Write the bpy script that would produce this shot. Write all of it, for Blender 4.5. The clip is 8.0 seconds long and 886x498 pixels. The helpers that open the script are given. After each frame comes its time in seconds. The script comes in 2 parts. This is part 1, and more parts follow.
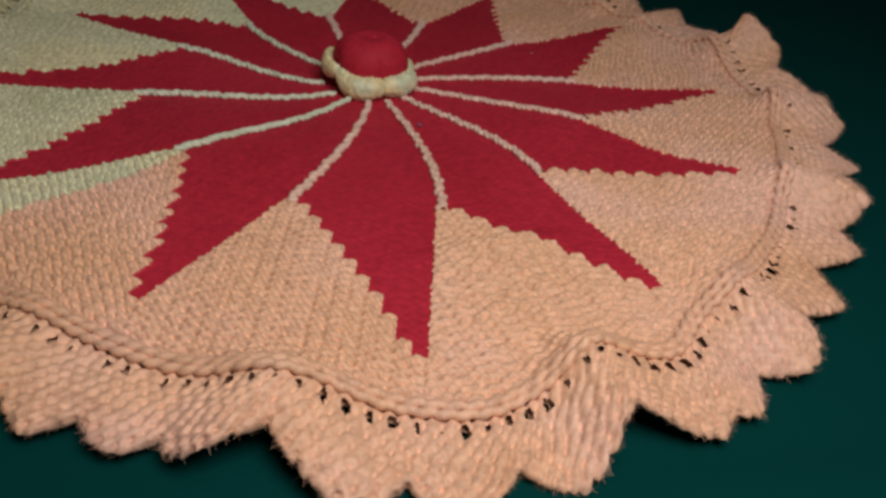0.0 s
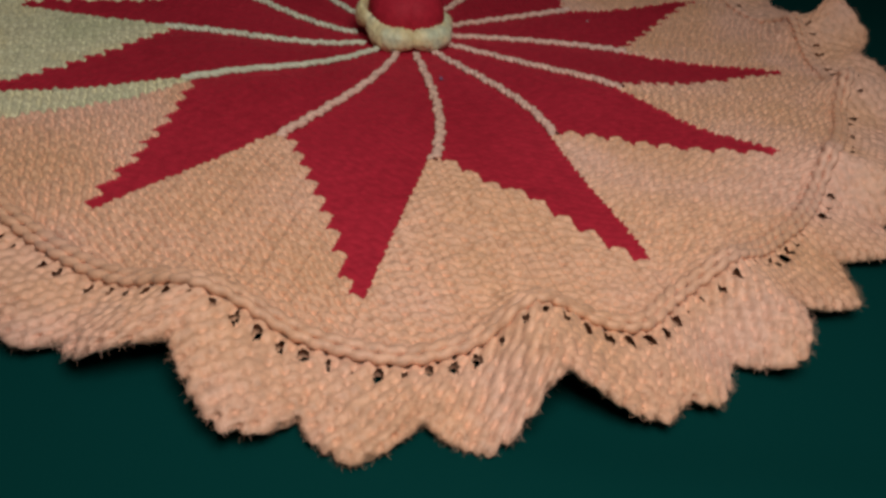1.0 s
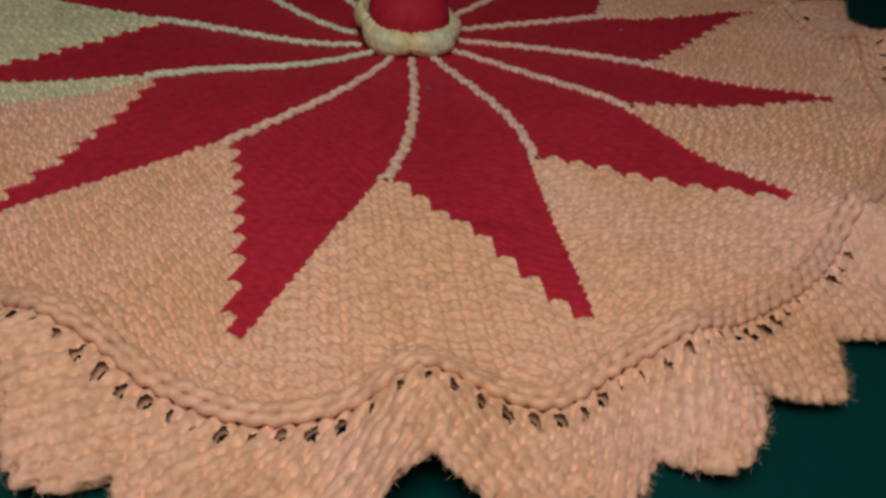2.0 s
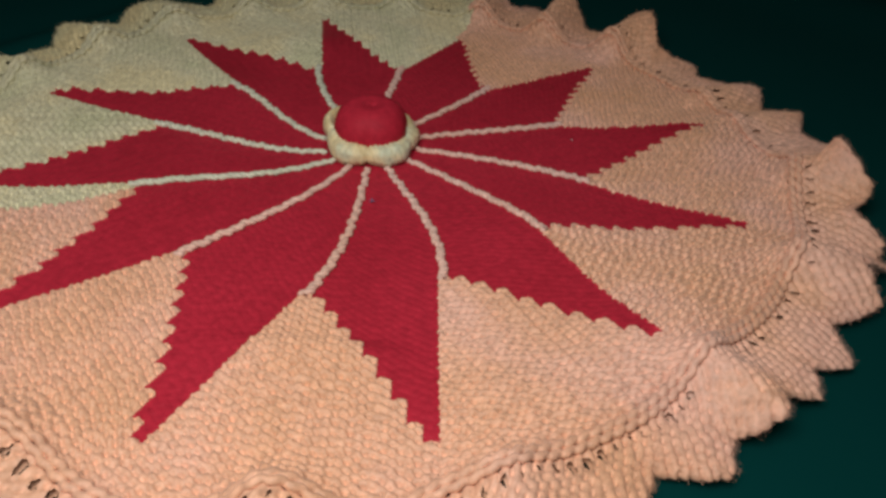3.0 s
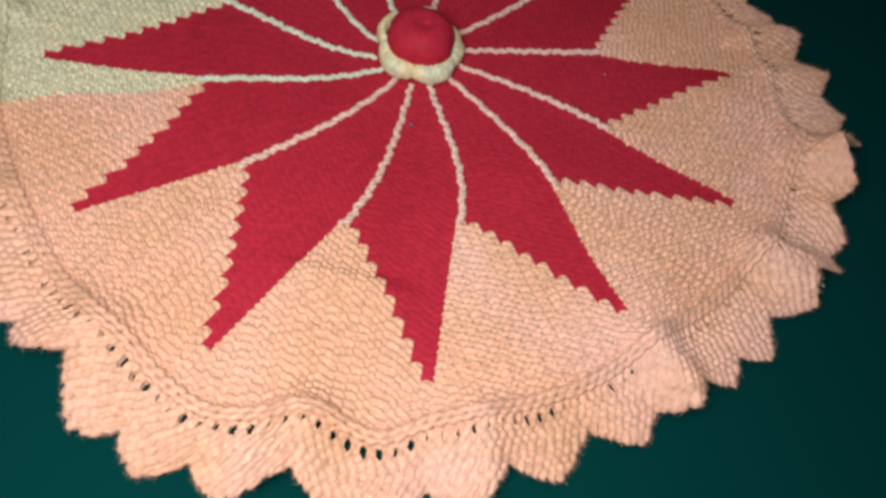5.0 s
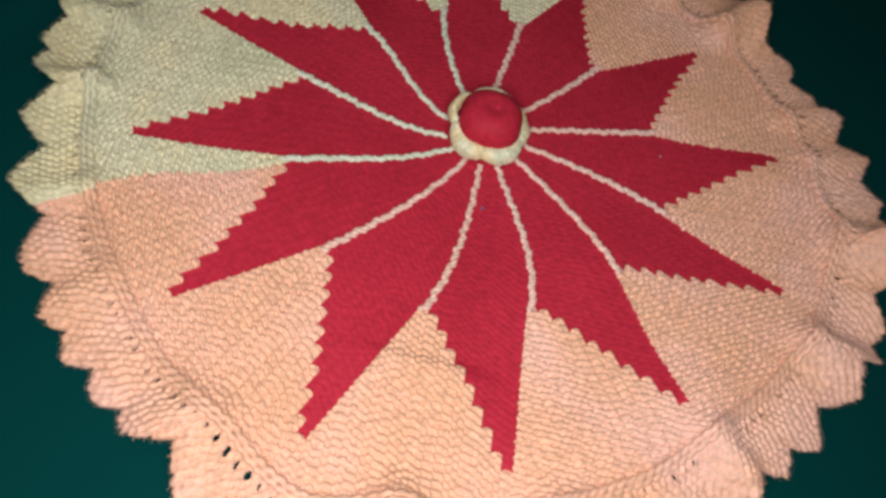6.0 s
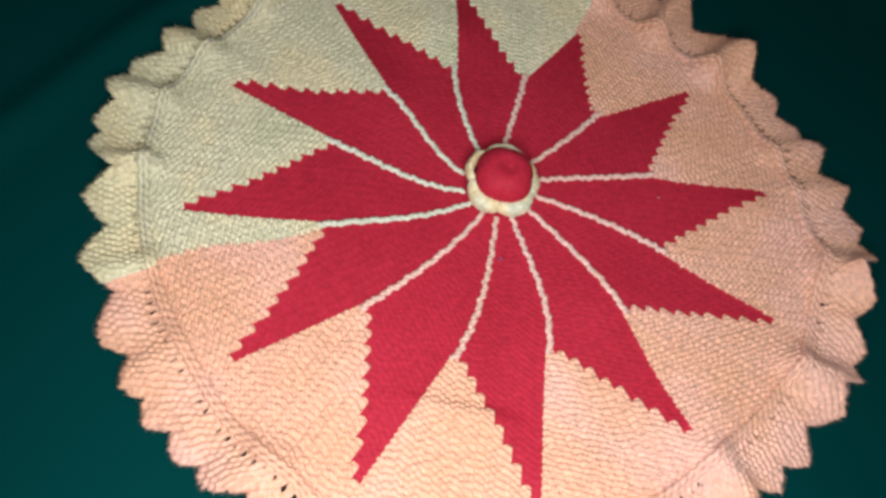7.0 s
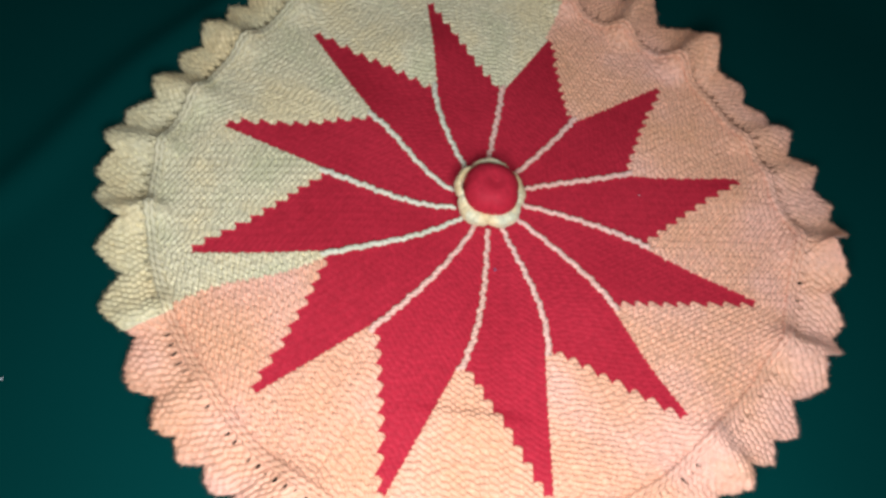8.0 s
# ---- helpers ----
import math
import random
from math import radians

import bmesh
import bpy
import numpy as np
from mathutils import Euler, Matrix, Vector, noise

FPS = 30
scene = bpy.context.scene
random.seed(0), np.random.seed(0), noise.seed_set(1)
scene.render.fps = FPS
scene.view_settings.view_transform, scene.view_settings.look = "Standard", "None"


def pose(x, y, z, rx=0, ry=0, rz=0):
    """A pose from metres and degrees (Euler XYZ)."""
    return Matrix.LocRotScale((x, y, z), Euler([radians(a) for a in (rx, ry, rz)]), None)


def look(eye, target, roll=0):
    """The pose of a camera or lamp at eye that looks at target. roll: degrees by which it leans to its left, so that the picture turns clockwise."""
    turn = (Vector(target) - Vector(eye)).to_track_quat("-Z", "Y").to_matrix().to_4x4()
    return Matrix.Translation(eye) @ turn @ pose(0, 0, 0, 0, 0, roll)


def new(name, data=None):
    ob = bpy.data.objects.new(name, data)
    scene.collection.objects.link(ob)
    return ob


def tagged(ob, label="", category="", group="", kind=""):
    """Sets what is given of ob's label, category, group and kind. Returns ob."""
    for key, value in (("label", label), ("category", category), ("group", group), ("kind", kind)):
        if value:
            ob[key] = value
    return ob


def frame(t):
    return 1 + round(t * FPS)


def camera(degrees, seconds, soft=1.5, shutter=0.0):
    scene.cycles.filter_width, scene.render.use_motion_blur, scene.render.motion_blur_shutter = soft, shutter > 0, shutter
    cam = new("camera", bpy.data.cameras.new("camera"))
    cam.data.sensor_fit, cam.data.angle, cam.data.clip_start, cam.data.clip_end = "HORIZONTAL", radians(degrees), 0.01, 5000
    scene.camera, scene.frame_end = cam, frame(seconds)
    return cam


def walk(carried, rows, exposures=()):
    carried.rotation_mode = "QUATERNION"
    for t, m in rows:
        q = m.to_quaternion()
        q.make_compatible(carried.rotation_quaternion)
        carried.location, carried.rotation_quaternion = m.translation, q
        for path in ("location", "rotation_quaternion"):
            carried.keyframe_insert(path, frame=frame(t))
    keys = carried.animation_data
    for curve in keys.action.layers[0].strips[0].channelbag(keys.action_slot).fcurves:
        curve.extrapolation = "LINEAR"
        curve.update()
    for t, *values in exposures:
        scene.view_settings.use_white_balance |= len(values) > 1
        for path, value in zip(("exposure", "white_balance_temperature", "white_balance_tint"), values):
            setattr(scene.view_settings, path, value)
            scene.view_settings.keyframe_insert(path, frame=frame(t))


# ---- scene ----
# The carried camera: seconds, place in metres, yaw, pitch and roll in degrees.
cam = camera(59.03, 8.0, soft=3.0)
ROWS = [
    (0.0, -0.1905, -0.2786, 0.1516, -41.48, -34.97, 6.38),
    (0.5, -0.1656, -0.2961, 0.1426, -35.89, -35.55, 5.31),
    (1.0, -0.1511, -0.3010, 0.1357, -31.36, -36.10, 6.46),
    (1.2, -0.1423, -0.3028, 0.1312, -28.96, -36.40, 6.72),
    (2.3, -0.0777, -0.2926, 0.1345, -20.57, -37.00, 4.54),
    (2.5, -0.0695, -0.2935, 0.1494, -20.14, -36.64, 4.60),
    (3.0, -0.0438, -0.3166, 0.1848, -14.40, -36.63, 3.75),
    (3.5, -0.0371, -0.3117, 0.1918, -12.76, -37.13, 3.77),
    (4.0, -0.0284, -0.3132, 0.2171, -11.28, -40.92, 4.88),
    (4.2, -0.0231, -0.3172, 0.2325, -9.16, -46.19, 4.04),
    (5.5, -0.0773, -0.2663, 0.2982, -21.09, -56.91, 20.26),
    (6.0, -0.0966, -0.2549, 0.3114, -20.78, -57.20, 20.36),
    (6.5, -0.1104, -0.2389, 0.3275, -21.43, -57.60, 21.07),
    (7.0, -0.1194, -0.2383, 0.3643, -22.65, -59.12, 19.43),
    (7.5, -0.1214, -0.2281, 0.3779, -24.14, -59.37, 16.99),
    (8.0, -0.1278, -0.2299, 0.3943, -25.34, -60.39, 16.60),
]
# Exposure of the clip's camera on the way: seconds, stops, kelvin, tint.
EXPOSURES = [(0.0, -0.58, 6330, 9), (1.2, -0.84, 6450, 9), (2.5, -0.95, 6620, 10), (3.0, -0.36, 6300, 11), (3.5, -0.08, 6150, 11), (4.0, 0.38, 5820, 10), (5.5, 0.02, 6050, 12), (6.5, 0.40, 5850, 13), (8.0, 0.52, 5750, 13)]
walk(cam, [(t, pose(x, y, z, 90 + pitch, 0, yaw) @ pose(0, 0, 0, 0, 0, roll)) for t, x, y, z, yaw, pitch, roll in ROWS], EXPOSURES)

# ---- light ----
world = bpy.data.worlds.new("room_dark")
world.use_nodes = True
scene.world = world
world.node_tree.nodes["Background"].inputs["Color"].default_value = (0.9, 0.85, 0.8, 1)
world.node_tree.nodes["Background"].inputs["Strength"].default_value = 0.02


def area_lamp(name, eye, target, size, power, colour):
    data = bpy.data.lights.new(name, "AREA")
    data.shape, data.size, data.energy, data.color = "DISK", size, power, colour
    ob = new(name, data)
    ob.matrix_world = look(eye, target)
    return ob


# unseen key lamp, added low over the near rim so light falls off beyond it
area_lamp("unseen_key_lamp", (-0.095, -0.28, 0.305), (-0.02, -0.10, 0), 0.20, 1.5, (1.0, 0.97, 0.93))
# weak overhead fill, added to lift the dark slopes of the folds
area_lamp("added_fill_lamp", (0.1, 0.2, 1.95), (0, 0, 0), 0.6, 2.4, (1.0, 0.95, 0.9))

# ---- materials ----


def material(name):
    m = bpy.data.materials.new(name)
    m.use_nodes = True
    return m, m.node_tree.nodes, m.node_tree.links, m.node_tree.nodes["Principled BSDF"]


def node(nodes, kind, **values):
    n = nodes.new(kind)
    for key, value in values.items():
        n.inputs[key.replace("_", " ")].default_value = value
    return n


def yarn(name, colours, fine=900.0, patch=16.0, spread=0.75, bump=0.35, gloss=0.50, soft=0.15):
    """Wool yarn: colours run over the piece in soft patches, with fibre grain and flecks."""
    m, nodes, links, bsdf = material(name)
    co = nodes.new("ShaderNodeTexCoord")
    big = node(nodes, "ShaderNodeTexNoise", Scale=patch, Detail=3.0, Roughness=0.55)
    ramp = nodes.new("ShaderNodeValToRGB")
    ramp.color_ramp.elements[0].position, ramp.color_ramp.elements[1].position = 0.36, 0.64
    ramp.color_ramp.elements[0].color = (*colours[0], 1)
    ramp.color_ramp.elements[1].color = (*colours[-1], 1)
    if len(colours) > 2:
        ramp.color_ramp.elements.new(0.5).color = (*colours[1], 1)
    fleck = node(nodes, "ShaderNodeTexNoise", Scale=330.0, Detail=2.0, Roughness=0.6)
    grain = node(nodes, "ShaderNodeTexNoise", Scale=fine * 2, Detail=2.0, Roughness=0.7)
    span = nodes.new("ShaderNodeMapRange")
    span.inputs["From Min"].default_value, span.inputs["From Max"].default_value = 0.3, 0.7
    span.inputs["To Min"].default_value, span.inputs["To Max"].default_value = 1 - 0.26 * spread, 1 + 0.20 * spread
    tone = nodes.new("ShaderNodeMix")
    tone.data_type, tone.blend_type = "RGBA", "MULTIPLY"
    tone.inputs["Factor"].default_value = 1.0
    for n in (big, fleck, grain):
        links.new(co.outputs["Object"], n.inputs["Vector"])
    links.new(big.outputs["Fac"], ramp.inputs["Fac"])
    links.new(fleck.outputs["Fac"], span.inputs["Value"])
    links.new(ramp.outputs["Color"], tone.inputs["A"])
    links.new(span.outputs["Result"], tone.inputs["B"])
    links.new(tone.outputs["Result"], bsdf.inputs["Base Color"])
    bmp = node(nodes, "ShaderNodeBump", Strength=bump, Distance=0.0006)
    links.new(grain.outputs["Fac"], bmp.inputs["Height"])
    links.new(bmp.outputs["Normal"], bsdf.inputs["Normal"])
    bsdf.inputs["Roughness"].default_value = 0.52
    bsdf.inputs["Sheen Weight"].default_value = soft
    bsdf.inputs["Sheen Roughness"].default_value = 0.5
    bsdf.inputs["Specular IOR Level"].default_value = gloss
    return m


PEACH = yarn("peach_yarn", [(0.72, 0.39, 0.22), (0.76, 0.42, 0.26), (0.78, 0.45, 0.32)])
GREEN = yarn("green_yarn", [(0.58, 0.56, 0.34), (0.66, 0.61, 0.39), (0.71, 0.62, 0.36)], patch=22.0)
RED = yarn("red_yarn", [(0.41, 0.019, 0.036), (0.44, 0.021, 0.040), (0.46, 0.023, 0.043)], spread=0.6, bump=0.3, gloss=0.10, soft=0.0)
YELLOW = yarn("yellow_yarn", [(0.66, 0.61, 0.37), (0.71, 0.63, 0.36), (0.72, 0.60, 0.32)], patch=30.0)
PALE = yarn("pale_peach_yarn", [(0.74, 0.45, 0.33), (0.78, 0.49, 0.38), (0.78, 0.52, 0.42)])
PALE_GREEN = yarn("pale_green_yarn", [(0.64, 0.64, 0.46), (0.70, 0.69, 0.52), (0.72, 0.70, 0.50)])
CREAM = yarn("cream_yarn", [(0.72, 0.57, 0.27), (0.74, 0.64, 0.36), (0.60, 0.62, 0.42)], patch=60.0)


def cloth_material():
    m, nodes, links, bsdf = material("dark_green_cloth")
    co = nodes.new("ShaderNodeTexCoord")
    big = node(nodes, "ShaderNodeTexNoise", Scale=5.0, Detail=4.0)
    ramp = nodes.new("ShaderNodeValToRGB")
    ramp.color_ramp.elements[0].color, ramp.color_ramp.elements[1].color = (0.0005, 0.031, 0.0280, 1), (0.0008, 0.040, 0.0360, 1)
    weave = node(nodes, "ShaderNodeTexNoise", Scale=1400.0, Detail=1.0)
    bmp = node(nodes, "ShaderNodeBump", Strength=0.25, Distance=0.0003)
    for n in (big, weave):
        links.new(co.outputs["Object"], n.inputs["Vector"])
    links.new(big.outputs["Fac"], ramp.inputs["Fac"])
    links.new(ramp.outputs["Color"], bsdf.inputs["Base Color"])
    links.new(weave.outputs["Fac"], bmp.inputs["Height"])
    links.new(bmp.outputs["Normal"], bsdf.inputs["Normal"])
    bsdf.inputs["Roughness"].default_value = 0.8
    bsdf.inputs["Specular IOR Level"].default_value = 0.04
    return m


CLOTH = cloth_material()


def plain(name, colour):
    m, nodes, links, bsdf = material(name)
    co = nodes.new("ShaderNodeTexCoord")
    n = node(nodes, "ShaderNodeTexNoise", Scale=3.0, Detail=6.0)
    ramp = nodes.new("ShaderNodeValToRGB")
    ramp.color_ramp.elements[0].color = (*[c * 0.9 for c in colour], 1)
    ramp.color_ramp.elements[1].color = (*colour, 1)
    links.new(co.outputs["Object"], n.inputs["Vector"])
    links.new(n.outputs["Fac"], ramp.inputs["Fac"])
    links.new(ramp.outputs["Color"], bsdf.inputs["Base Color"])
    bsdf.inputs["Roughness"].default_value = 0.9
    return m


WALL = plain("wall_paint", (0.65, 0.61, 0.55))

# ---- mesh helpers ----


def mesh_of(name, verts, quads, materials, slots=None):
    """A smooth mesh from arrays of places and of quads."""
    me = bpy.data.meshes.new(name)
    quads = np.asarray(quads, np.int32)
    me.vertices.add(len(verts))
    me.vertices.foreach_set("co", np.asarray(verts, np.float32).ravel())
    me.loops.add(quads.size)
    me.loops.foreach_set("vertex_index", quads.ravel())
    me.polygons.add(len(quads))
    me.polygons.foreach_set("loop_start", np.arange(0, quads.size, 4, dtype=np.int32))
    me.polygons.foreach_set("use_smooth", np.ones(len(quads), bool))
    for m in materials:
        me.materials.append(m)
    if slots is not None:
        me.polygons.foreach_set("material_index", np.asarray(slots, np.int32))
    me.update(calc_edges=True)
    me.validate()
    return me


def part(name, me, parent, label=""):
    ob = new(name, me)
    ob.parent = parent
    return tagged(ob, label) if label else ob


def strip(nu, nv, closed_u=False, closed_v=False):
    """Quads of a grid of nu x nv places, numbered u * nv + v."""
    u, v = np.meshgrid(np.arange(nu if closed_u else nu - 1), np.arange(nv if closed_v else nv - 1), indexing="ij")
    u2, v2 = (u + 1) % nu, (v + 1) % nv
    return np.stack([u * nv + v, u2 * nv + v, u2 * nv + v2, u * nv + v2], -1).reshape(-1, 4)


def smooth(a, b, x):
    t = np.clip((x - a) / (b - a), 0, 1)
    return t * t * (3 - 2 * t)


def wrap(a):
    return (a + 180.0) % 360.0 - 180.0


def hashed(i, j, seed=0):
    """Random numbers from 0 to 1 for whole-number cells."""
    n = np.sin(i * 127.1 + j * 311.7 + seed * 74.7) * 43758.5453
    return n - np.floor(n)


# ---- the plan of the mat: angles in degrees, radii in metres ----
BASE = [10, -19, -48, -80, -104, -126, -151.5, -174.5, -206, -250.5, -284, -324]
MID = [(0.0553, 6.8), (0.0582, -21.6), (0.0630, -50.4), (0.0623, -78.2), (0.0592, -104.7), (0.0682, -132.9), (0.0630, -159.5), (0.0586, -188.4), (0.0525, -221.2), (0.0614, -255.1), (0.0550, -288.0), (0.0618, -323.9)]
NOTCH = [(0.0950, 6.9), (0.0985, -24.0), (0.0978, -53.5), (0.1005, -81.7), (0.1085, -108.9), (0.1094, -136.4), (0.1040, -163.3), (0.0986, -195.4), (0.0896, -225.9), (0.0890, -257.9), (0.0870, -287.3), (0.0877, -321.0)]
TIP = [(0.1630, -2.3), (0.1668, -32.0), (0.1636, -63.2), (0.1743, -92.4), (0.1821, -119.3), (0.1755, -145.5), (0.1709, -174.5), (0.1611, -204.4), (0.1614, -237.8), (0.1585, -268.0), (0.1404, -300.9), (0.1556, -331.9)]
# Radius of the line of eyelets and of the frill's points, every 15 degrees from -180.
HOLE_R = [0.196, 0.1953, 0.196, 0.2002, 0.2058, 0.2002, 0.1939, 0.1904, 0.1855, 0.189, 0.1939, 0.1932, 0.1883, 0.1848, 0.1834, 0.1785, 0.1806, 0.1834, 0.1848, 0.1862, 0.1897, 0.1876, 0.189, 0.196]
EDGE_R = [0.2202, 0.2227, 0.2228, 0.2222, 0.2335, 0.2285, 0.2245, 0.2145, 0.2125, 0.2177, 0.2237, 0.2297, 0.2232, 0.2127, 0.2178, 0.2164, 0.2192, 0.2192, 0.2192, 0.2192, 0.2178, 0.2122, 0.2122, 0.2248]
POINTS = [-178, -168.5, -157, -150, -144.8, -139.2, -134, -124.6, -117.8, -110.8, -99.9, -96, -89.1, -79.4, -69.5, -63.2, -56.5, -50, -41, -34.2, -29, -22, -13, -7, -0.5, 7.3, 13, 20, 28, 35, 45, 52, 59, 67, 75, 83, 91, 99, 107, 117.4, 124.9, 130.7, 137.5, 144, 151.5, 158, 163, 169, 173.5]
# Pleats that lift the rim: angle, height, width before and behind in degrees, sideways lean.
PLEATS = [(-130.2, 0.0095, 4.6, 4.8, -0.2), (-106.3, 0.0115, 2.6, 4.6, 0.0), (-86.5, 0.0075, 3.2, 4.0, 0.1), (-62.5, 0.011, 2.6, 3.6, 0.2), (-38, 0.014, 3.2, 3.4, 0.2), (-16.5, 0.0135, 6.0, 4.0, 0.0),
          (-1, 0.005, 3.0, 3.0, 0.1), (8, 0.007, 3.5, 3.0, 0.1), (30.5, 0.018, 3.6, 3.2, 0.1), (45, 0.016, 3.5, 3.0, 0.1), (59, 0.014, 3.0, 3.5, 0.1), (76, 0.012, 3.5, 3.0, -0.1), (92, 0.013, 3.0, 3.5, 0.1), (106, 0.012, 3.2, 2.8, 0.1), (121, 0.012, 4.0, 4.5, 0.1),
          (136, 0.012, 3.5, 3.0, 0.1), (152, 0.010, 3.0, 3.2, 0.1), (164, 0.009, 2.8, 2.4, 0.1), (177, 0.011, 2.0, 2.6, 0.3), (-165, 0.006, 2.4, 2.0, 0.1), (-151, 0.003, 3.0, 3.0, 0.1)]
# Points of the frill that stand up on their own: angle, height at the edge, width in degrees.
UPTURNS = [(27.0, 0.016, 4.5), (44.7, 0.008, 4.0), (-18.7, 0.018, 4.0), (-26.0, 0.007, 3.5), (59.0, 0.006, 4.0), (75.0, 0.005, 4.0)]
# Low swells of the knitted disc: radius, angle, height, length along the circle, width along the radius.
SWELLS = [(0.160, -15, 0.0022, 0.060, 0.025), (0.165, -84, 0.003, 0.030, 0.020), (0.163, -65, 0.0035, 0.020, 0.022), (0.162, -48, 0.0045, 0.050, 0.025), (0.12, 102, 0.005, 0.03, 0.02), (0.10, -54, 0.0035, 0.03, 0.03), (0.10, -163, 0.0020, 0.03, 0.03), (0.16, -5, 0.0035, 0.02, 0.03), (0.17, -160, 0.0020, 0.08, 0.03), (0.165, 152, 0.003, 0.012, 0.03), (0.095, 134, 0.003, 0.02, 0.03)]
# Sharp creases, steep towards the middle: radius, angle, height, length, inner and outer width.
CREASES = [(0.1345, -105, 0.0038, 0.022, 0.0040, 0.016), (0.166, -57, 0.003, 0.012, 0.006, 0.02)]
THICK = 0.0045


def ring(table, deg):
    """A smooth closed curve through a table of 24 radii."""
    x = (np.asarray(deg) + 180.0) / 15.0
    i, f = np.floor(x).astype(int), x - np.floor(x)
    f = f * f * (3 - 2 * f)
    t = np.array(table)
    return t[i % 24] * (1 - f) + t[(i + 1) % 24] * f


def rim(deg):
    """Radius of the line of eyelets: the even curve with the pulls of the three deepest pleats."""
    deg = np.asarray(deg, float)
    r = ring(HOLE_R, deg)
    for a, dr, w in ((-115.0, 0.0038, 4.0), (-97.0, 0.0052, 3.5), (-126.0, -0.0028, 3.5), (-104.5, -0.0030, 3.0), (-14.0, 0.0040, 4.0)):
        r = r + dr * np.exp(-((wrap(deg - a) / w) ** 2))
    return r


def xy(r, deg):
    return np.stack([r * np.cos(np.radians(deg)), r * np.sin(np.radians(deg))], -1)


def lift(r, deg):
    """Height of the mat's underside over the cloth."""
    z = 0.0012 + 0.0005 * (1 + np.sin(np.radians(deg) * 5 + 0.7) * smooth(0.04, 0.14, r))
    z = z + 0.0028 * smooth(0.03, 0.09, r) * smooth(0.205, 0.168, r) * np.exp(-((wrap(deg + 170) / 42) ** 2))
    rh = rim(deg)
    for a, h, before, behind, _ in PLEATS:
        d = wrap(deg - a)
        z = z + h * np.exp(-((d / np.where(d < 0, before, behind)) ** 2)) * smooth(0.89, 1.0, r / rh)
    p = xy(r, deg)
    for r0, a, h, long, wide in SWELLS:
        c = xy(r0, a)
        out = c / r0
        d = p - c
        z = z + h * np.exp(-((d @ out) / wide) ** 2 - ((d @ np.array([-out[1], out[0]])) / long) ** 2)
    for r0, a, h, long, inner, outer in CREASES:
        c = xy(r0, a)
        out = c / r0
        d = p - c
        along = d @ out
        z = z + h * np.exp(-((along / np.where(along < 0, inner, outer)) ** 2) - ((d @ np.array([-out[1], out[0]])) / long) ** 2)
    return z


def seam_angle(k, r):
    """Angle of seam k at radius r: from the button over its middle and notch, then straight past the petal's tip."""
    turn = -360.0 * (k // 12)
    k = k % 12
    (rm, am), (rn, an), (rt, at) = MID[k], NOTCH[k], TIP[k]
    am, an = am - math.degrees(0.0014 / rm), an - math.degrees(0.0040 / rn)
    r0, a0 = 0.024, BASE[k] - 2.0
    q = np.minimum(np.maximum(r, 0.012), rn)
    inner = a0 * (q - rm) * (q - rn) / ((r0 - rm) * (r0 - rn)) + am * (q - r0) * (q - rn) / ((rm - r0) * (rm - rn)) + an * (q - r0) * (q - rm) / ((rn - r0) * (rn - rm))
    n, t = xy(rn, an), xy(rt, at + math.degrees(0.0028 / rt))
    d = (t - n) / np.linalg.norm(t - n)
    b = n @ d
    s = -b + np.sqrt(np.maximum(b * b - rn * rn + np.maximum(r, rn) ** 2, 0))
    p = n + s[..., None] * d
    outer = np.degrees(np.arctan2(p[..., 1], p[..., 0]))
    outer = an + wrap(outer - an)
    return np.where(r <= rn, inner, outer) + turn


def stitches(a, b, seed, wild=0.30):
    """Relief of garter stitch, about 0 to 1: rounded loops, staggered from row to row, with a small pit between
    neighbours; a counts loops along a row, b rows."""
    top, gap = np.zeros_like(a), np.zeros_like(a)
    j0 = np.round(b)
    for dj in (-1, 0, 1):
        j = j0 + dj
        shift = 0.5 * (j % 2) + 0.55 * hashed(j, 0 * j, seed + 11)
        i0 = np.round(a - shift)
        for di in (-1, 0, 1):
            i = i0 + di
            u = a - shift - i - wild * (hashed(i, j, seed) - 0.5)
            v = b - j - 0.5 * wild * (hashed(i, j, seed + 3) - 0.5)
            u = u + 0.25 * v
            size = 0.80 + 0.34 * hashed(i, j, seed + 7)
            top = np.maximum(top, size * np.sqrt(np.clip(1 - (u / 0.72) ** 2 - (v / 0.78) ** 2, 0, 1)))
            gap = gap + (0.5 + hashed(i, j, seed + 5)) * np.exp(-(((np.abs(u) - 0.5) / 0.17) ** 2) - (v / 0.30) ** 2)
    return top - 0.70 * np.minimum(gap, 1.5)


def dyed_green(r, deg):
    """Whether the yarn is of the green length of the dye: from the tenth seam round to the sixth."""
    w = 1.2 * np.sin(r * 60 + 1.0) + 0.25 * np.sin(r * 900) + 0.2 * np.sin(r * 2300)
    first = np.where(r < 0.142, seam_angle(10, r) + 360.0, 61.0 + 0.6 * w)
    return ((deg - first) % 360.0) < (360.0 - 164.5 + w - first)


# ---- the room ----


def flat_box(name, lo, hi, material_, label, category):
    bm = bmesh.new()
    bmesh.ops.create_cube(bm, size=1)
    for v in bm.verts:
        v.co = Vector([lo[i] + (v.co[i] + 0.5) * (hi[i] - lo[i]) for i in range(3)])
    me = bpy.data.meshes.new(name)
    bm.to_mesh(me)
    bm.free()
    me.materials.append(material_)
    return tagged(new(name, me), label, category, kind="structure")


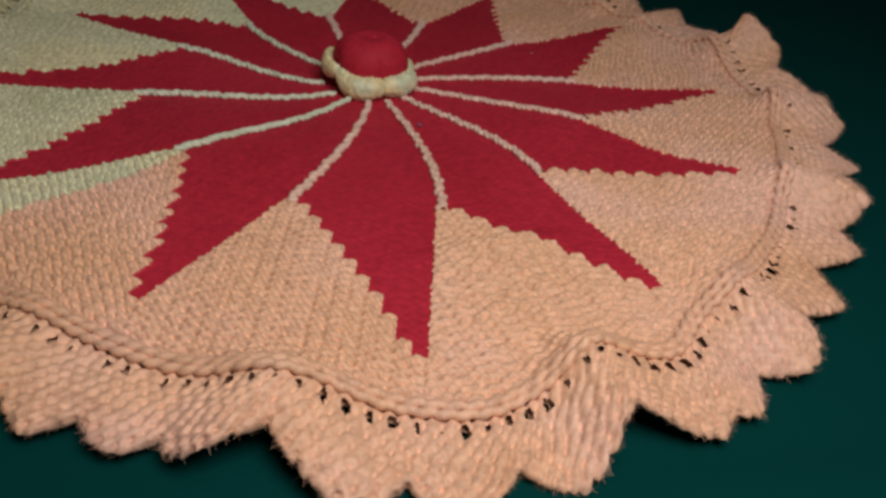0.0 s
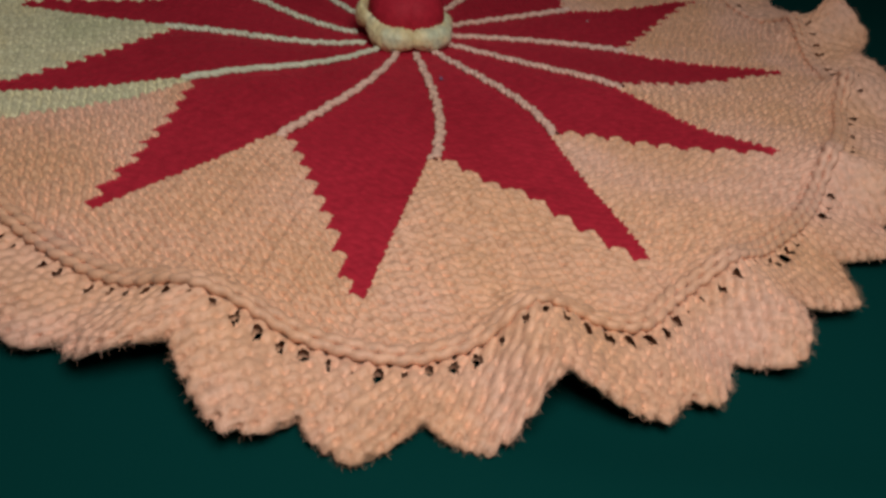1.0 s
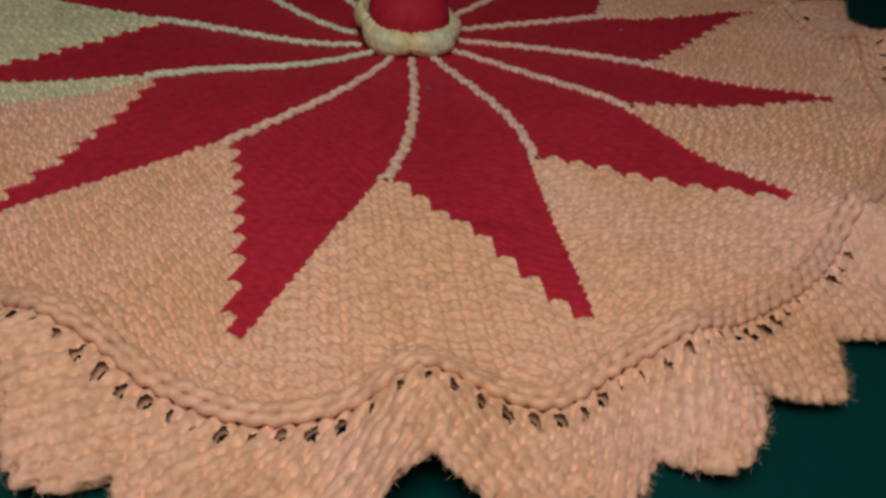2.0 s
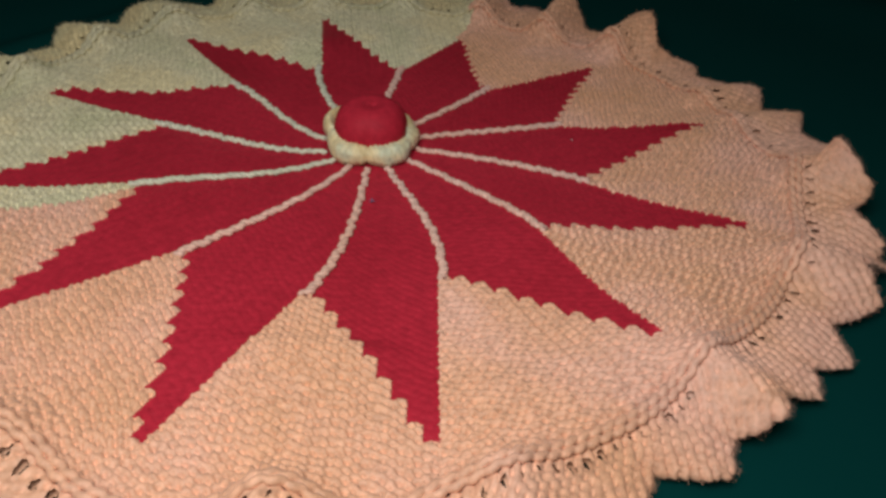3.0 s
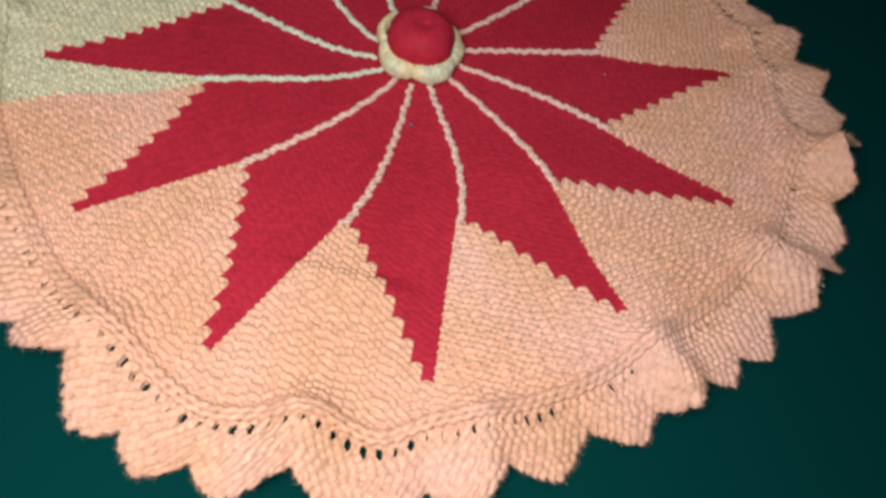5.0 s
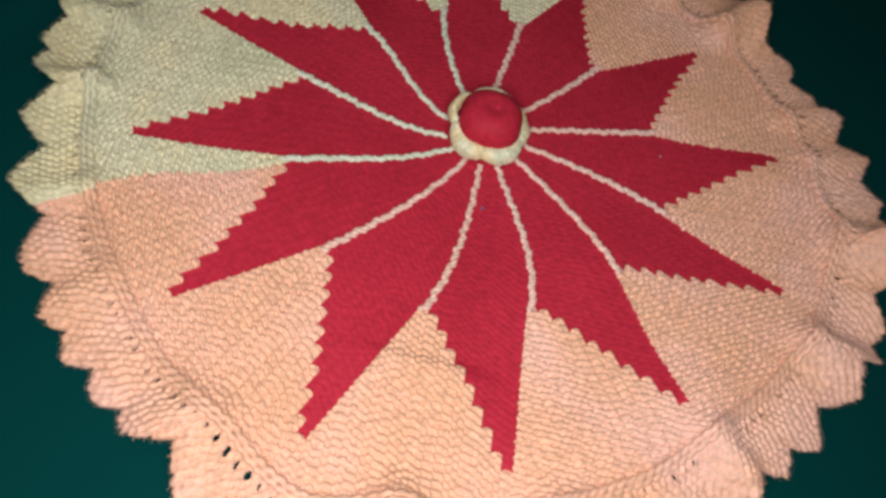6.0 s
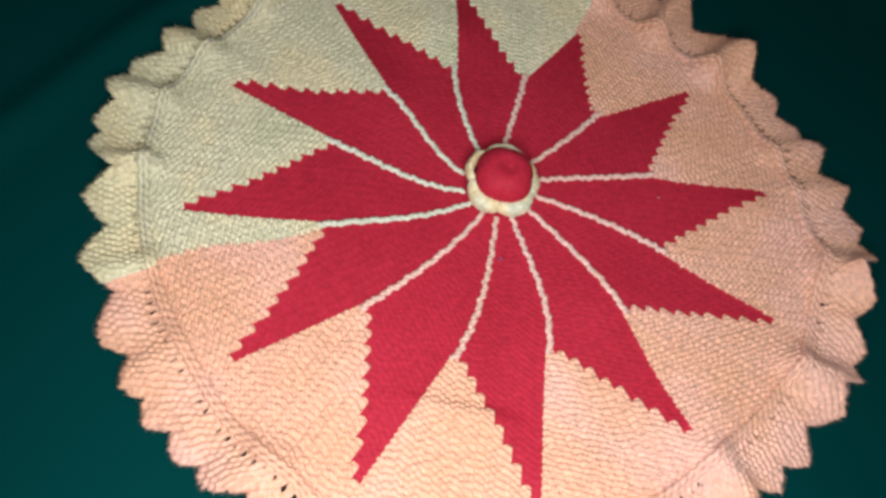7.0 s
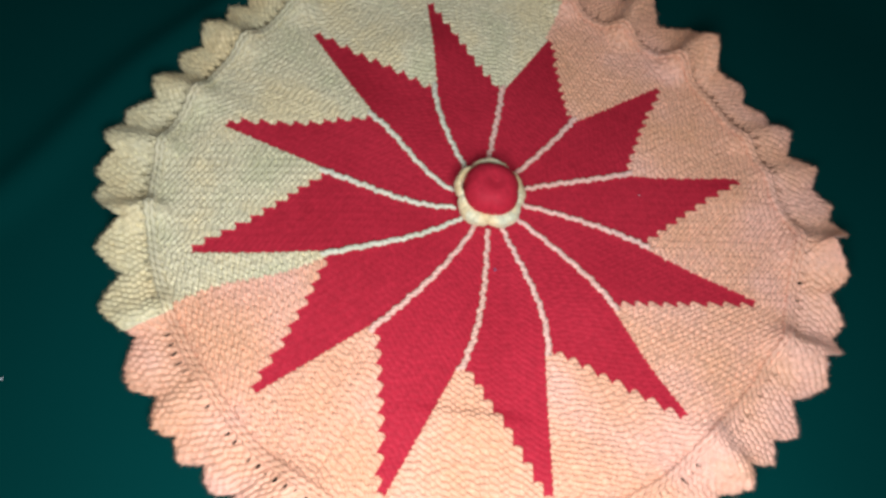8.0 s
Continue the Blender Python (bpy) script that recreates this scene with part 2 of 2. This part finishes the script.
# walls and ceiling are unseen, added to close the room and bounce light
ROOM = 1.6
flat_box("wall_north", (-ROOM, ROOM, -0.1), (ROOM, ROOM + 0.1, 2.0), WALL, "plain unseen wall added to close the room", "wall")
flat_box("wall_south", (-ROOM, -ROOM - 0.1, -0.1), (ROOM, -ROOM, 2.0), WALL, "plain unseen wall added to close the room", "wall")
flat_box("wall_east", (ROOM, -ROOM - 0.1, -0.1), (ROOM + 0.1, ROOM + 0.1, 2.0), WALL, "plain unseen wall added to close the room", "wall")
flat_box("wall_west", (-ROOM - 0.1, -ROOM - 0.1, -0.1), (-ROOM, ROOM + 0.1, 2.0), WALL, "plain unseen wall added to close the room", "wall")
flat_box("ceiling", (-ROOM - 0.1, -ROOM - 0.1, 2.0), (ROOM + 0.1, ROOM + 0.1, 2.1), WALL, "plain unseen ceiling added to close the room", "ceiling")


def cloth_height(x, y):
    """Soft creases of the spread cloth; flat under the mat."""
    z = 0.0
    for ax, ay, off, h, w, lo, hi in ((-0.725, 0.69, 0.222, 0.0050, 0.013, -0.30, 0.30), (0.59, 0.807, -0.222, 0.0030, 0.013, 0.03, 0.40), (-0.9, 0.43, 0.40, 0.008, 0.03, -0.5, 0.6), (0.8, 0.6, 0.40, 0.008, 0.04, -0.5, 0.5), (0.2, 1.0, 0.42, 0.008, 0.04, -0.6, 0.6)):
        along = x * ay - y * ax
        d = x * ax + y * ay - off + 0.004 * np.sin(along * 30)
        z = z + h * np.exp(-((d / w) ** 2)) * smooth(lo - 0.05, lo + 0.05, along) * smooth(hi + 0.05, hi - 0.05, along)
    z = z + 0.0012 * np.sin(x * 14 + 2 * np.sin(y * 6)) * np.sin(y * 11 + 1.0) * smooth(0.2, 0.4, np.hypot(x, y))
    return z * smooth(0.185, 0.225, np.hypot(x, y)) - 0.0002


def build_cloth():
    g = np.linspace(-1, 1, 401)
    g = np.sign(g) * (0.45 * np.abs(g) + (ROOM - 0.45) * np.abs(g) ** 4)
    x, y = np.meshgrid(g, g, indexing="ij")
    v = np.stack([x, y, cloth_height(x, y)], -1).reshape(-1, 3)
    ob = new("floor", mesh_of("floor", v, strip(401, 401), [CLOTH]))
    tagged(ob, "dark green cloth spread flat with soft creases", "cloth", kind="structure")


build_cloth()

# ---- the knitted mat ----
mat = tagged(new("knitted_mat"), "round knitted mat, red star petals on peach and green, ruffled edge", "mat")
RIDGE, STITCH = 0.0048, 0.0035


def build_disc(step=0.0004):
    """Petals and panels: one fine sheet, parted along the colour changes of the knitting."""
    n = int(0.208 / step)
    c = np.arange(-n, n + 1) * step
    x, y = np.meshgrid(c, c, indexing="ij")
    r, deg = np.hypot(x, y), np.degrees(np.arctan2(y, x))
    wedge = np.full(x.shape, -1)
    # small loops of wool along the straight edges, past the end of each seam
    loops = 0.00045 * np.sin(2 * np.pi * r / 0.0034) + 0.0003 * np.sin(2 * np.pi * r / 0.0057 + 1)
    lines = [seam_angle(k, r) + np.degrees(loops / np.maximum(r, 0.02)) * smooth(NOTCH[k % 12][0], NOTCH[k % 12][0] + 0.006, r) for k in range(13)]
    for k in range(12):
        width = lines[k] - lines[k + 1]
        behind = (lines[k] - deg) % 360.0
        wedge[behind < width] = k
    red = np.zeros(x.shape, bool)
    relief = np.zeros_like(x)
    for k in range(12):
        at = wedge == k
        rk, ak = NOTCH[k]
        nk, tk, nn = xy(rk, ak - math.degrees(0.0040 / rk)), xy(TIP[k][0], TIP[k][1] + math.degrees(0.0028 / TIP[k][0])), xy(*NOTCH[(k + 1) % 12])
        d = (tk - nk) / np.linalg.norm(tk - nk)
        side = np.array([d[1], -d[0]])
        if (nn - nk) @ side < 0:
            side = -side
        px, py = x[at] - nk[0], y[at] - nk[1]
        u, v = px * d[0] + py * d[1], px * side[0] + py * side[1]
        u_tip, u_in, v_in = np.linalg.norm(tk - nk) + 0.0008, (nn - nk) @ d, (nn - nk) @ side
        rows = max(5, round(v_in / RIDGE))
        pitch = v_in / rows
        row = np.floor(v / pitch)
        f = v / pitch - row
        reach = u_tip + (u_in - u_tip) * np.clip(np.where(row <= 0, row, np.where(row <= 1, 0.95, row + 0.75 - 0.5 * np.exp((2 - row) / 1.5))) / rows, -0.2, 1.03)
        reach = reach + 0.0011 * (0.6 - np.sin(np.pi * np.clip(f, 0, 1)) ** 0.7) + 0.0012 * (hashed(row, k, 5) - 0.5)
        is_red = (u < reach) & (row >= 0)
        is_red |= (r[at] < NOTCH[k][0]) & (u < reach)
        red[at] = is_red
        h = stitches(u / STITCH, v / (pitch * 0.5) - 0.5, k)
        groove = 0.5 + 0.5 * np.cos(2 * np.pi * (v / pitch - 0.25))
        low = 0.22 * stitches(u / 0.0034, v / (pitch * 0.5), k + 20) + 0.10 * groove
        blend = smooth(-0.0006, 0.0008, reach - u) * (row >= 0)
        relief[at] = (0.0010 + 0.0010 * low) * blend + (0.0010 + 0.0016 * h - 0.0004 * groove) * (1 - blend)
    noise_ = np.where(red, 0.00005, 0.0003) * np.sin(x * 610 + 3 * np.sin(y * 300)) * np.sin(y * 540 + 2 * np.sin(x * 410))
    z = lift(r, deg) + THICK - 0.0026 + relief + noise_
    z[1:-1, 1:-1] = 0.6 * z[1:-1, 1:-1] + 0.10 * (z[2:, 1:-1] + z[:-2, 1:-1] + z[1:-1, 2:] + z[1:-1, :-2])
    # faces
    m = 2 * n + 1
    quads = strip(m, m)
    centre = lambda a: (a[:-1, :-1] + a[1:, 1:]).ravel() * 0.5
    xc, yc = centre(x), centre(y)
    rc, dc = np.hypot(xc, yc), np.degrees(np.arctan2(yc, xc))
    inside = (rc < rim(dc) - 0.0046) & (rc > 0.012)
    wc, redc = wedge[:-1, :-1].ravel(), red[:-1, :-1].ravel()
    green = dyed_green(rc, dc)
    verts = np.stack([x, y, z], -1).reshape(-1, 3)
    for k in range(12):
        for is_red in (True, False):
            q = quads[inside & (wc == k) & (redc == is_red)]
            if len(q) == 0:
                continue
            used, q2 = np.unique(q, return_inverse=True)
            if is_red:
                part("petal", mesh_of("petal", verts[used], q2.reshape(-1, 4), [RED]), mat, "deep red knitted petal with a stepped edge")
            else:
                slots = green[inside & (wc == k) & (redc == is_red)]
                text = "pale green and cream garter-stitch panel" if slots.mean() > 0.5 else "peach garter-stitch panel"
                part("panel", mesh_of("panel", verts[used], q2.reshape(-1, 4), [PEACH, GREEN], slots), mat, text)


build_disc()


def build_underside():
    a = np.linspace(-180, 180, 240, endpoint=False)
    s = np.linspace(0.02, 1, 24)
    deg, f = np.meshgrid(a, s, indexing="ij")
    r = f * (rim(deg) - 0.0042)
    v = np.concatenate([xy(r, deg), lift(r, deg)[..., None]], -1).reshape(-1, 3)
    part("underside", mesh_of("underside", v, strip(240, 24, True)[:, ::-1], [PEACH]), mat)


build_underside()


def tube(path, radius, sides=10, closed=False, flat=1.0):
    """A tube along a path of places with its own radius at each; flat squeezes its height."""
    path, radius = np.asarray(path), np.asarray(radius)
    if closed:
        ahead = np.roll(path, -1, 0) - np.roll(path, 1, 0)
    else:
        ahead = np.gradient(path, axis=0)
    ahead /= np.linalg.norm(ahead, axis=1, keepdims=True)
    right = np.cross(ahead, (0, 0, 1.0))
    right /= np.linalg.norm(right, axis=1, keepdims=True)
    up = np.cross(right, ahead)
    t = np.linspace(0, 2 * np.pi, sides, endpoint=False)
    v = path[:, None] + radius[:, None, None] * (np.cos(t)[None, :, None] * right[:, None] + flat * np.sin(t)[None, :, None] * up[:, None])
    return v.reshape(-1, 3), strip(len(path), sides, closed, True)


def build_seams():
    """The raised line of purl loops from the button to each notch."""
    for k in range(12):
        rn = NOTCH[k][0]
        r = np.linspace(0.021, rn + 0.002, 360)
        deg = seam_angle(k, r) + np.degrees((0.0013 + 0.0007 * r / rn) / r)
        p = xy(r, deg)
        run = np.r_[0, np.cumsum(np.linalg.norm(np.diff(p, axis=0), axis=1))]
        tang = np.gradient(p, axis=0)
        tang /= np.linalg.norm(tang, axis=1, keepdims=True)
        across = np.stack([-tang[:, 1], tang[:, 0]], -1)
        wander = 0.0004 * np.sin(run * 520 + k * 2.1) + 0.0003 * np.sin(run * 1210 + k)
        grow = 0.80 + 0.24 * r / rn
        vs, qs, count = [], [], 0
        for turn in (0.0, np.pi):
            ph = 2 * np.pi * run / 0.0056 + turn + 0.5 * np.sin(run * 700 + k)
            off = (wander + 0.00070 * np.cos(ph)) * grow
            z = lift(r, deg) + THICK - 0.0006 + 0.00035 * np.sin(ph)
            rad = (0.00112 + 0.00014 * np.sin(run * 2300 + 3 * k + turn)) * grow
            v, q = tube(np.concatenate([p + off[:, None] * across, z[:, None]], 1), rad, 9, flat=0.9)
            vs.append(v)
            qs.append(q + count)
            count += len(v)
        v, q = np.concatenate(vs), np.concatenate(qs)
        green = 6 <= k <= 9
        part("seam_ridge", mesh_of("seam_ridge", v, q, [PALE_GREEN if green else PALE]), mat, "raised pale green seam of purl loops" if green else "raised peach seam of purl loops")


build_seams()


def teeth(deg):
    """The frill's saw-like outline from 0 in a valley to 1 on a point."""
    pts = np.array(sorted(POINTS))
    i = np.searchsorted(pts, deg) % len(pts)
    hi, lo = pts[i], pts[i - 1]
    span = (hi - lo) % 360.0
    f = ((deg - lo) % 360.0) / span
    d = np.minimum(f, 1 - f) * 2
    big = np.clip((span / 7.5) ** 1.8, 0.15, 1.15)
    sharp = np.exp(-((wrap(deg + 15) / 60) ** 2))
    lobe = (0.42 + 0.50 * sharp) * d + (0.58 - 0.50 * sharp) * d ** 2.0
    return 1 - big * lobe


def frill_place(s, deg, over):
    """A place on the frill: s from 0 at the eyelets to 1 at the edge; over: 1 for the upper face, 0 for the lower."""
    rh = rim(deg) - 0.0032
    # lanky pleats lean sideways as they rise
    lean = np.zeros_like(deg)
    bulge = np.zeros_like(deg)
    for a, h, before, behind, side in PLEATS:
        d = wrap(deg - a)
        w = np.where(d < 0, before, behind)
        g = np.exp(-((d / w) ** 2))
        lean = lean + side * g * before * 0.9 * (h / 0.012)
        bulge = bulge + g * h
    re = ring(EDGE_R, deg) - 0.0118 * (1 - teeth(deg)) - 0.08 * bulge
    r = rh + (re - rh) * s
    edge = np.sqrt(1 - np.clip((s - 0.86) / 0.14, 0, 1) ** 2)
    thick = 0.0046 * (0.12 + 0.88 * edge)
    low = lift(np.minimum(r, rh * 1.02), deg)
    lobe = teeth(deg)
    drape = low * (1 - 0.25 * s) + (0.0008 * np.sin(np.radians(deg) * 41 + 2) + 0.0004 * lobe) * s + 0.0016 * (1 - edge)
    arc, across = np.radians(deg) * 0.205, (r - rh)
    h = stitches(arc / 0.0038, across / 0.0027, 31, 0.45)
    puff = 0.0009 * np.sin(np.pi * np.clip((s - 0.15) / 0.85, 0, 1)) * (0.4 + 0.6 * lobe)
    z = drape + np.where(over > 0, thick * 0.5 + puff * edge + 0.0012 * h * edge, 0.0)
    z = np.maximum(z, 0.0004 + 0.0012 * over)
    r = r + 0.0016 * (h - 0.6) * smooth(0.7, 1.0, s)
    for a, height, w in UPTURNS:
        g = height * np.exp(-((wrap(deg - a) / w) ** 2)) * s ** 1.4
        z = z + g
        r = r - 0.75 * g
    return np.concatenate([xy(r, deg + lean * smooth(0.0, 0.8, s)), z[..., None]], -1)


def build_frill():
    na, ns = 2600, 48
    a = np.linspace(-180, 180, na, endpoint=False)
    s = np.linspace(0, 1, ns)
    deg, f = np.meshgrid(a, s, indexing="ij")
    top = frill_place(f, deg, np.ones_like(f))
    low = frill_place(f, deg, np.zeros_like(f))[:, ::-1]
    v = np.concatenate([top, low], 1)
    q = strip(na, 2 * ns, True, True)
    ai = q[:, 0] // (2 * ns)
    si = q[:, 0] % (2 * ns)
    sv = np.where(si < ns, si, 2 * ns - 1 - si) / ns
    mid = a[ai]
    # eyelets: short gaps between the strands that join frill and disc
    count = 220
    cell = np.floor((mid + 180.0) / 360.0 * count)
    fr = (mid + 180.0) / 360.0 * count - cell
    open_ = np.clip(0.68 + 0.5 * np.sin(np.radians(mid) * 5 + 1.0) * np.sin(np.radians(mid) * 8 + 0.4) + 1.1 * (hashed(cell, 0 * cell, 9) - 0.5), 0, 1)
    raised = sum(h * np.exp(-((wrap(mid - at) / 4.0) ** 2)) for at, h, *_ in PLEATS)
    open_ = open_ * (1 - 0.6 * np.clip(raised / 0.014, 0, 1))
    gap = ((fr - 0.5 - 0.8 * (sv - 0.1) * (hashed(cell, 0 * cell, 4) - 0.5)) / (0.24 * open_ + 0.001)) ** 2 + ((sv - 0.13) / (0.085 * (0.4 + 0.6 * open_))) ** 2 < 1
    q = q[~gap]
    keep = dyed_green(np.full(na, 0.2), a)[ai][~gap]
    part("frill", mesh_of("frill", v.reshape(-1, 3), q[:, ::-1], [PEACH, YELLOW], keep), mat, "ruffled peach and green frill with pointed edge")


build_frill()


def build_cords():
    """Two chained cords of the cast-off round the disc."""
    for n, (inset, rise, rad0) in enumerate(((0.0064, 0.0009, 0.0015), (0.0039, 0.0005, 0.0014))):
        a = np.linspace(-180, 180, 2600, endpoint=False)
        r = rim(a) - inset
        ph = (a + 180) / 360 * 250 + 0.5 * n
        bead = np.abs(np.sin(np.pi * ph)) ** 0.7
        p = np.concatenate([xy(r + 0.0004 * np.sin(2 * np.pi * ph), a), (lift(r, a) + THICK - 0.0012 + rise + 0.0003 * bead)[:, None]], 1)
        v, q = tube(p, rad0 * (0.86 + 0.18 * bead), 8, closed=True)
        part("edge_cord", mesh_of("edge_cord", v, q, [PEACH, GREEN], dyed_green(np.full(len(q), 0.2), a[q[:, 0] // 8])), mat, "chained cast-off cord round the disc")


build_cords()


def build_button():
    """The knitted rosette in the middle: a lobed cream cup that holds a plump red ball."""
    base = float(lift(np.array(0.02), np.array(0.0))) + THICK
    nt, npf = 160, 60
    t = np.linspace(0, 2 * np.pi, nt, endpoint=False)
    lobes = np.abs(np.cos(2.5 * (t - math.radians(-67))))
    f = np.linspace(0, 1, npf)
    T, F = np.meshgrid(t, f, indexing="ij")
    L = lobes[:, None] ** 0.55
    # cup wall: out from the middle along the mat, up and over its lip, down inside
    ang = -0.6 * np.pi + F * 1.65 * np.pi
    back = smooth(-0.2, 0.5, np.sin(T - 0.35))
    ring_r, tube_r = 0.0150 + 0.0018 * L + 0.0026 * back, (0.0034 + 0.0020 * L) * (1 - 0.62 * back)
    knit = 0.0006 * stitches(T * 24 / np.pi, F * 8.0, 51, 0.5) + 0.0004 * np.sin(T * 9 + 1) * np.sin(F * 7 + T * 4)
    rr = ring_r + (tube_r + knit) * np.cos(ang)
    zz = base + 0.0036 + 0.0045 * back + (tube_r * (0.95 + 1.5 * back * L) + knit) * np.sin(ang)
    v = np.stack([rr * np.cos(T), rr * np.sin(T), zz], -1).reshape(-1, 3)
    cup = mesh_of("cup", v, strip(nt, npf, True)[:, ::-1], [CREAM])
    ang = np.linspace(-0.9, np.pi / 2, npf)
    T, A = np.meshgrid(t, ang, indexing="ij")
    four = np.abs(np.cos(2 * (T - math.radians(-60))))
    sq = 1 - 0.10 * (1 - four ** 0.6) * np.cos(A)
    rad = 0.0172 * sq
    knit = 0.00022 * np.sin(T * 46) * np.sin(A * 40)
    rr = rad * np.cos(A) ** 0.62 + knit
    pinch = 0.0012 * np.exp(-((np.pi / 2 - A) / 0.16) ** 2)
    zz = base + 0.0092 + 0.0122 * np.sin(A) - pinch + knit
    rr = np.maximum(np.nan_to_num(rr), 0.00005)
    v = np.stack([rr * np.cos(T), rr * np.sin(T), zz], -1).reshape(-1, 3)
    button = part("button", mesh_of("button", v, strip(nt, npf, True)[:, ::-1], [RED]), mat, "plump red knitted centre button")
    part("cup", cup, button, "cream lobed cup round the button")


build_button()


def build_fuzz(count=60000):
    """Loose wool fibres that stand off the frill and the panels."""
    rng = np.random.default_rng(7)
    deg = rng.uniform(-180, 180, count)
    on_edge = rng.random(count) < 0.75
    s = np.where(on_edge, 1 - 0.5 * rng.random(count) ** 2, 0.2)
    p = frill_place(s, deg, np.ones(count))
    r = rim(deg) - rng.uniform(0.0048, 0.009, count)
    disc = np.concatenate([xy(r, deg), (lift(r, deg) + THICK + 0.0002)[:, None]], 1)
    p = np.where(on_edge[:, None], p, disc)
    out = np.concatenate([xy(np.ones(count), deg), np.zeros((count, 1))], 1)
    d = rng.normal(size=(count, 3)) + out * on_edge[:, None] * 0.8 + np.array([0, 0, 0.5])
    d /= np.linalg.norm(d, axis=1, keepdims=True)
    d2 = d + 0.8 * rng.normal(size=(count, 3))
    d2 /= np.linalg.norm(d2, axis=1, keepdims=True)
    side = np.cross(d, rng.normal(size=(count, 3)))
    side /= np.linalg.norm(side, axis=1, keepdims=True)
    long = rng.uniform(0.0005, 0.0017, count)[:, None]
    w = 0.00003
    a, b, c = p, p + d * long, p + d * long + d2 * long * 0.7
    v = np.stack([a - w * side, a + w * side, b - w * side, b + w * side, c - w * 0.4 * side, c + w * 0.4 * side], 1)
    v[..., 2] = np.maximum(v[..., 2], 0.0004)
    n = np.arange(count)[:, None] * 6
    q = np.concatenate([n + np.array([0, 1, 3, 2]), n + np.array([2, 3, 5, 4])])
    g = dyed_green(np.full(count, 0.2), deg)
    ob = part("wool_fuzz", mesh_of("wool_fuzz", v.reshape(-1, 3), q, [PEACH, YELLOW], np.r_[g, g]), mat)
    tagged(ob, kind="stuff")


build_fuzz()


# ---- stray fluff ----
LINT = plain("lint_fibre", (0.62, 0.66, 0.66))
BLUE_GREY = plain("blue_grey_fibre", (0.16, 0.17, 0.30))


def lint_mesh(name, size, seed, material_):
    """A loose tuft: a tiny crumpled core with curled fibres round it."""
    rng = np.random.default_rng(seed)
    vs, qs, count = [], [], 0
    for n in range(14):
        t = np.linspace(0, 1, 9)
        d = rng.normal(size=3)
        d[2] = abs(d[2]) * 0.5
        d /= np.linalg.norm(d)
        bend = rng.normal(size=3) * 0.8
        path = size * (t[:, None] * d + (t ** 2)[:, None] * bend * 0.5)
        path[:, 2] = np.abs(path[:, 2]) + 0.0001
        path += np.array([1e-6, 0, 1e-6]) * t[:, None]
        v, q = tube(path, size * 0.16 * (1 - 0.7 * t), 5)
        vs.append(v)
        qs.append(q + count)
        count += len(v)
    return mesh_of(name, np.concatenate(vs), np.concatenate(qs), [material_])


for n, (x, y, z, size) in enumerate(((0.1787, -0.1270, 0.0002, 0.0010), (-0.2634, -0.0744, 0.0006, 0.0011))):
    ob = new("lint_fleck", lint_mesh("lint_fleck", size, 20 + n, LINT))
    ob.location = (x, y, z + float(cloth_height(np.array(x), np.array(y))))
    tagged(ob, "tiny tuft of pale lint on the dark green cloth", "lint", "lint flecks")
speck = new("lint_fleck", lint_mesh("lint_fleck", 0.0005, 33, LINT))
speck.location = (0.0960, -0.0066, float(lift(np.array(0.0962), np.array(-3.9))) + THICK - 0.0008)
tagged(speck, "tiny pale lint speck on a red petal", "lint", "lint flecks")
knot = part("thread_knot", lint_mesh("thread_knot", 0.0010, 41, BLUE_GREY), mat, "blue-grey thread end beside a seam")
knot.location = (-0.0062, -0.0472, float(lift(np.array(0.0475), np.array(-98.0))) + THICK - 0.0004)
